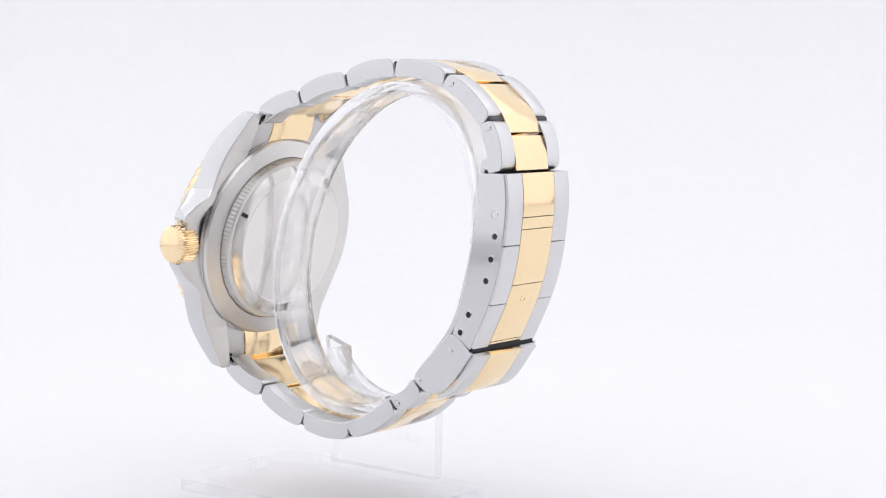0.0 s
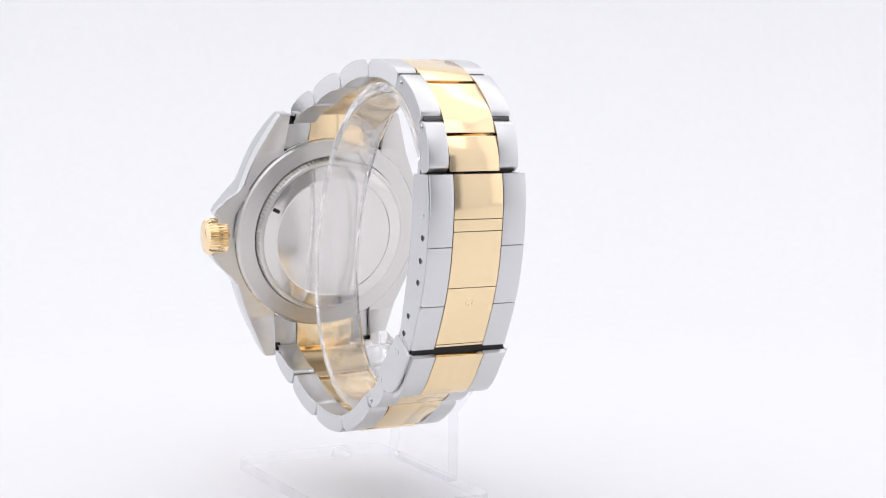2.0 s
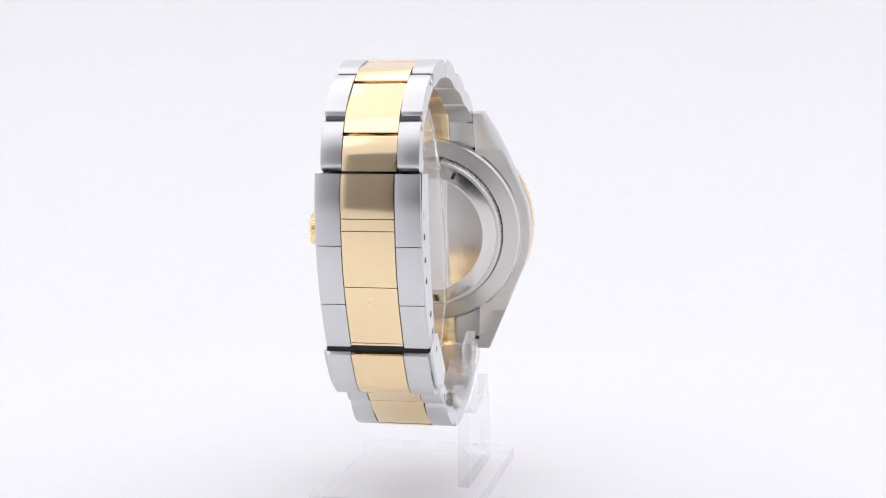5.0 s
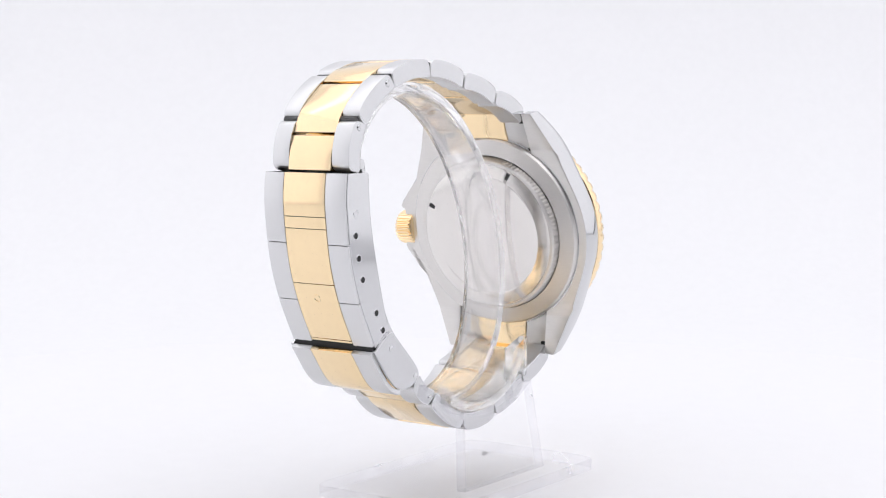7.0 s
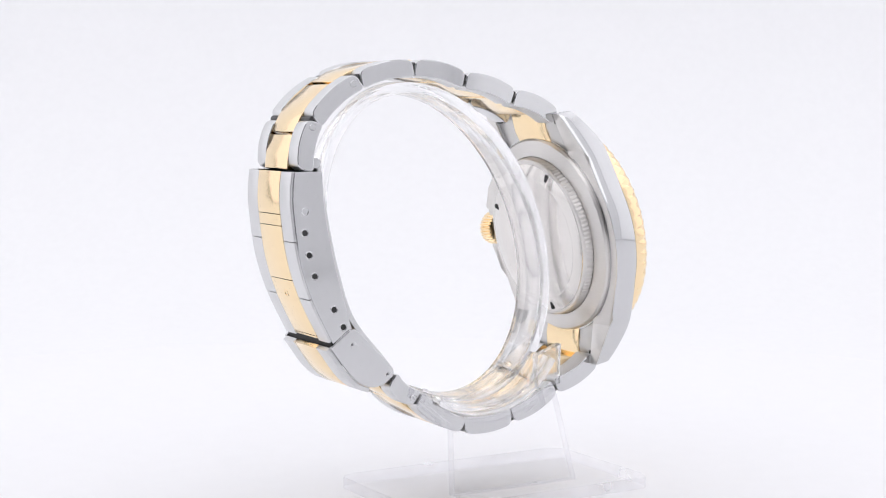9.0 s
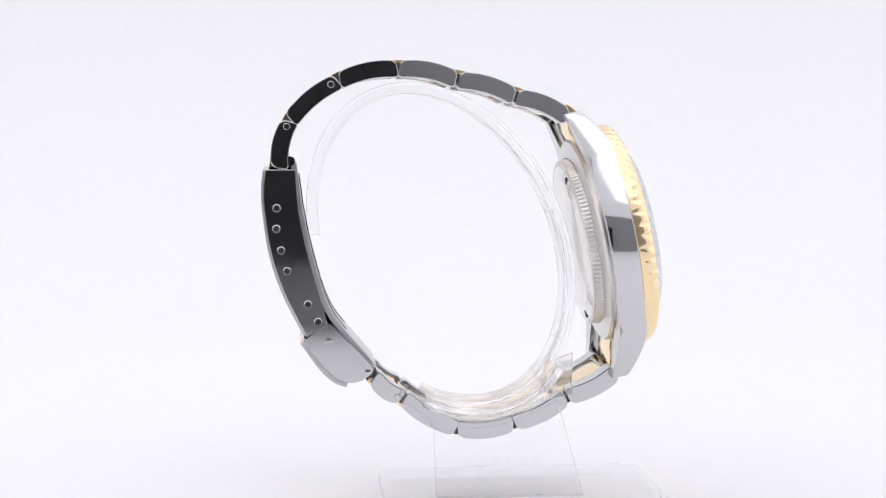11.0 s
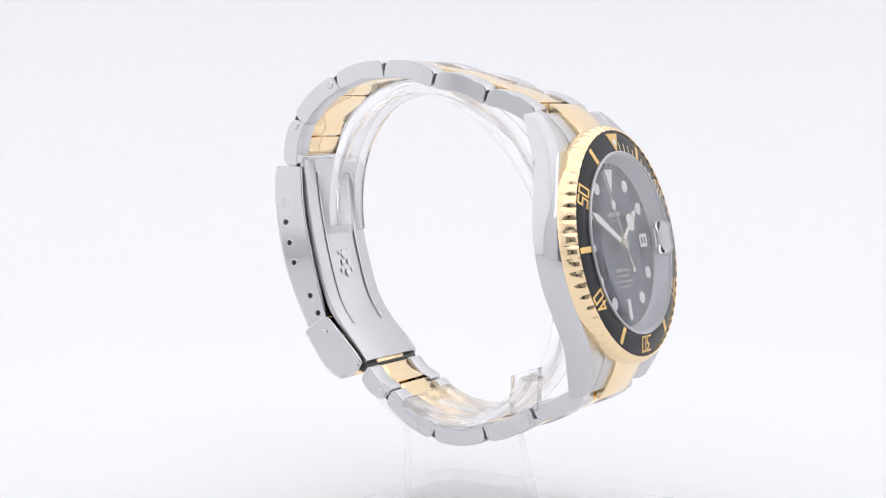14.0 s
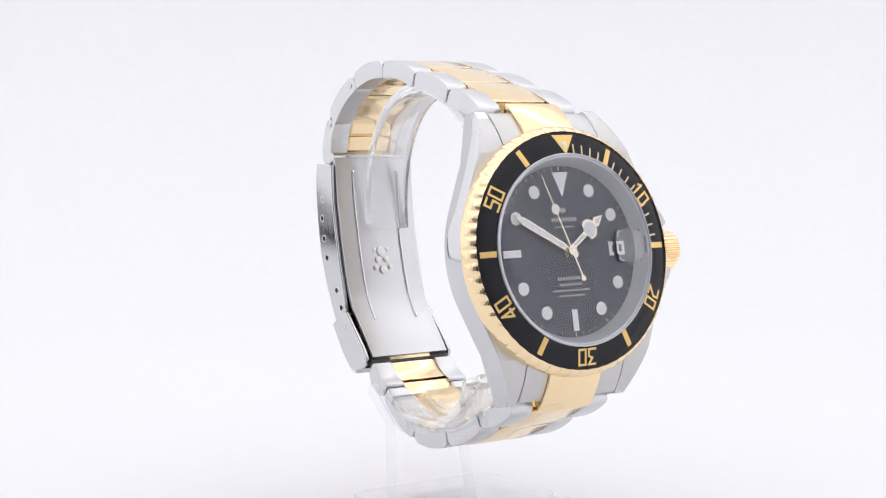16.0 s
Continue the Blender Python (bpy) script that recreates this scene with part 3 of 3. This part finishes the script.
    lens = plate(rounded(box2(6.2, 5.6, 9.5, 0), 1.6, 6), 42.12, 43.0)
    top = max(lens.faces, key=lambda f: f.calc_center_median().z)
    bmesh.ops.bevel(lens, geom=list(top.edges), offset=0.6, segments=4, affect="EDGES", profile=0.5)
    date_lens = part("date_lens", lens, LENS, watch, "small clear magnifier over the date", 60, FACE)
    date_lens.visible_shadow = False
    date_lens.data.materials.append(LENS_RIM)
    axis = FACE.to_3x3() @ Vector((0, 0, 1))
    for f in date_lens.data.polygons:
        if abs(f.normal.dot(axis)) < 0.93:
            f.material_index = 1


def make_clasp(watch):
    clasp = empty("clasp")
    clasp.parent = watch
    clasp.location.x = -0.4 * MM
    tagged(clasp, "folding steel and gold clasp, closed")
    outer = spline([(-27.5, 20.2), (-27.85, 17), (-27.75, 13.26), (-26.6, 5.3), (-24.3, -1.7), (-20.5, -9.3)], 10)
    inner = spline([(-22.3, 20.2), (-21.65, 12.27), (-19.75, 3.3), (-16.9, -6.9)], 12)

    def when(z):
        s = 0.0
        for p, q in zip(outer, outer[1:]):
            if (p.y - z) * (q.y - z) <= 0:
                return s + (q - p).length * (p.y - z) / max(1e-6, p.y - q.y)
            s += (q - p).length
        return s
    L = length(outer)
    # cover in pressed segments: steel rows and a gold row between them
    for x0, x1, mat, stops, name in ((-8.8, -4.53, BRUSHED, (0, when(8.4), when(-1.4), L - 0.35), "cover_side"), (4.53, 8.8, BRUSHED, (0, when(8.4), when(-1.4), L - 0.35), "cover_side"),
                                     (-4.45, 4.45, GOLD, (0, when(12.9), when(10.9), when(1.6), when(-8.2), L - 0.7), "cover_centre")):
        for k, (a, b) in enumerate(zip(stops, stops[1:])):
            line = cut(outer, a + 0.07, b - 0.07)
            raise_ = {0: 0.05, 1: 0.32}.get(k, 0.0) if mat is GOLD else 0.0
            w = ribbon(line, 0.5 + raise_, -0.45)
            n = len(line)
            part(name, prism(rounded(w, [(0.6 if raise_ > 0.2 else 0.3) if i in (0, n - 1) else 0.0 for i in range(len(w))], 3), x0, x1, 0.22 if mat is BRUSHED else 0.1), mat, clasp,
                 "brushed steel" if mat is BRUSHED else "polished gold")
    # side walls with the adjusting holes
    wall = [tuple(p) for p in outer] + [tuple(p) for p in inner[::-1]]
    wall = rounded(wall, [1.4 if i == len(wall) - 1 else 0.0 for i in range(len(wall))], 5)
    holes = [(-25.6, 13.5), (-25.7, 9.9), (-24.9, 6.1), (-23.9, 2.5), (-20.3, -3.4), (-18.55, -6.5)]
    for x0, x1, d in ((-8.95, -8.2, -1), (8.2, 8.95, 1)):
        w = part("side_wall", prism(wall, x0, x1, 0.15), STEEL, clasp, "polished steel side wall with holes")
        for i, (y, z) in enumerate(holes):
            m = Matrix.Translation((8.95 * d, y, z)) @ Matrix.Rotation(math.pi / 2 * d, 4, "Y")
            part("hole", lathe([(0.52, 0.03), (0.66, 0.06), (0.72, 0.0), (0.52, -0.3)], 20), STEEL, w, m=m)
            # flat dark disc instead of depth, the hole's shade is its colour
            part("hole", lathe([(0, 0.02), (0.55, 0.02), (0.55, -0.2), (0, -0.2)], 20, close=False), STEEL if i == 0 else DARK, w, "spring bar end" if i == 0 else "dark disc as the shade in a hole", m=m)
    # small oval mark on the gold row
    m = Matrix(((1, 0, 0, 0), (0, -0.312, -0.95, -25.06), (0, 0.95, -0.312, -1.05), (0, 0, 0, 1)))
    b = lathe([(0.5, 0.0), (0.55, 0.07), (0.72, 0.07), (0.78, 0.0)], 24)
    part("oval_mark", b, GOLD, clasp, "small raised oval", m=m)
    # fold-over catch
    catch = [(-21.2, -9.9), (-20.2, -11.2), (-17.6, -14.6), (-15.6, -16.6), (-13.2, -17.5), (-11.0, -17.2), (-9.0, -15.7), (-8.9, -14.6), (-10.4, -12.8), (-16.4, -6.9), (-17.4, -7.0)]
    body = rounded(catch, [0.2, 0.6, 1, 1, 1, 1, 0.8, 0.8, 0.6, 0.8, 0.8], 4)
    for x0, x1, d in ((-9.35, -8.7, -1), (8.7, 9.35, 1)):
        w = part("catch_wall", prism(body, x0, x1, 0.15), STEEL, clasp, "polished steel wall of the fold-over catch")
        for y, z in ((-16.7, -9.8), (-9.85, -15.5)):
            m = Matrix.Translation((9.35 * d, y, z)) @ Matrix.Rotation(math.pi / 2 * d, 4, "Y")
            part("pin_head", lathe([(0, 0.16), (0.35, 0.14), (0.6, 0.04), (0.6, -0.2), (0, -0.2)], 20, close=False), STEEL, w, m=m)
    # added bar, its black stands in for the shade inside the gap
    part("gap", prism([(-20.9, -8.6), (-20.0, -8.2), (-18.6, -9.6), (-19.6, -10.8), (-20.7, -10.0)], -8.6, 8.6), DARK, clasp, "dark bar as the shade under the catch")
    lip = spline([(-21.1, -10.0), (-20.1, -11.35), (-17.6, -14.8), (-15.4, -16.8), (-13.4, -17.6)], 8)
    for x0, x1, mat in ((-8.7, -4.53, BRUSHED), (4.53, 8.7, BRUSHED), (-4.45, 4.45, GOLD)):
        part("catch_cover", prism(ribbon(lip, 0.1, -0.75), x0, x1, 0.12), mat, clasp, "polished gold" if mat is GOLD else "brushed steel")
    # folded inner blades
    blade = spline([(-22.6, 21.4), (-22.0, 17), (-21.3, 12), (-19.4, 3.3), (-16.4, -5.4), (-10.6, -12.6), (-8.7, -14.9)], 8)
    part("blade", prism(ribbon(blade, 0.5, -0.5), -8.1, 8.1, 0.2), BLADE, clasp, "satin steel folding blade")
    for x in (-4.6, 4.6):
        part("blade_rib", prism(ribbon(cut(blade, 2.5, length(blade) - 8), 0.75, 0.45), x - 0.22, x + 0.22, 0.1), STEEL, clasp)
    b = lathe([(0, -8.2), (0.85, -8.2), (0.85, 8.2), (0, 8.2)], 20, close=False)
    part("hinge", b, STEEL, clasp, m=Matrix.Translation((0, -23.2, 21.6)) @ Matrix.Rotation(math.pi / 2, 4, "Y"))
    # hinge that ties the catch to the next link
    b = prism(rounded([(-10.9, -13.6), (-8.6, -14.9), (-8.5, -16.9), (-11.2, -16.6)], 0.5), -4.4, 4.4, 0.15)
    part("hinge", b, GOLD, clasp, "polished gold hinge block")
    # this pin too carries the gap's shade in its colour
    b = lathe([(0, -8.3), (0.8, -8.3), (0.8, 8.3), (0, 8.3)], 16, close=False)
    part("hinge_pin", b, SHADED, clasp, "steel pin, coloured dark for the shade in the gap", m=Matrix.Translation((0, -9.2, -15.9)) @ Matrix.Rotation(math.pi / 2, 4, "Y"))
    # stamped emblem on the blade
    spots = [(0, 2.4, 0.9), (-1.6, 1.9, 0.55), (1.6, 1.9, 0.55), (-0.9, 0.4, 0.7), (0.9, 0.4, 0.7), (0, -1.2, 1.1), (-1.4, -1.5, 0.5), (1.4, -1.5, 0.5)]
    m = Matrix.Translation((0, -18.5, 2.6)) @ Matrix.Rotation(radians(17), 4, "X") @ Matrix.Rotation(radians(-90), 4, "X")
    b = bmesh.new()
    for x, y, r in spots:
        o = lathe([(0, 0.035), (r * 0.6, 0.025), (r * 0.85, 0)], 14, close=False)
        o.transform(Matrix.Translation((x, y, 0)))
        b = merge(b, o)
    part("emblem", b, SATIN, clasp, "raised plain shape", m=m)


def make_watch():
    watch = empty("wristwatch")
    tagged(watch, "steel and yellow gold diving watch with black dial and bezel", "watch")
    make_case(watch)
    make_bezel(watch)
    make_dial(watch)
    make_links(watch, UPPER, -1, 2.9, (4, 5))
    make_links(watch, LOWER, 1, 1.4, (4,))
    make_clasp(watch)
    return watch


make_place()
turntable = make_turntable()
stand = make_stand()
watch = make_watch()


def motions():
    walk(turntable, [(t, pose(0, 0, 0, 0, 0, a)) for t, a in TURN])
    walk(stand, [(t, pose(0, 0, 0, 0, 0, a) @ SET) for t, a in TURN])
    walk(watch, [(t, pose(0, 0, 0, 0, 0, a) @ SET) for t, a in TURN])


motions()
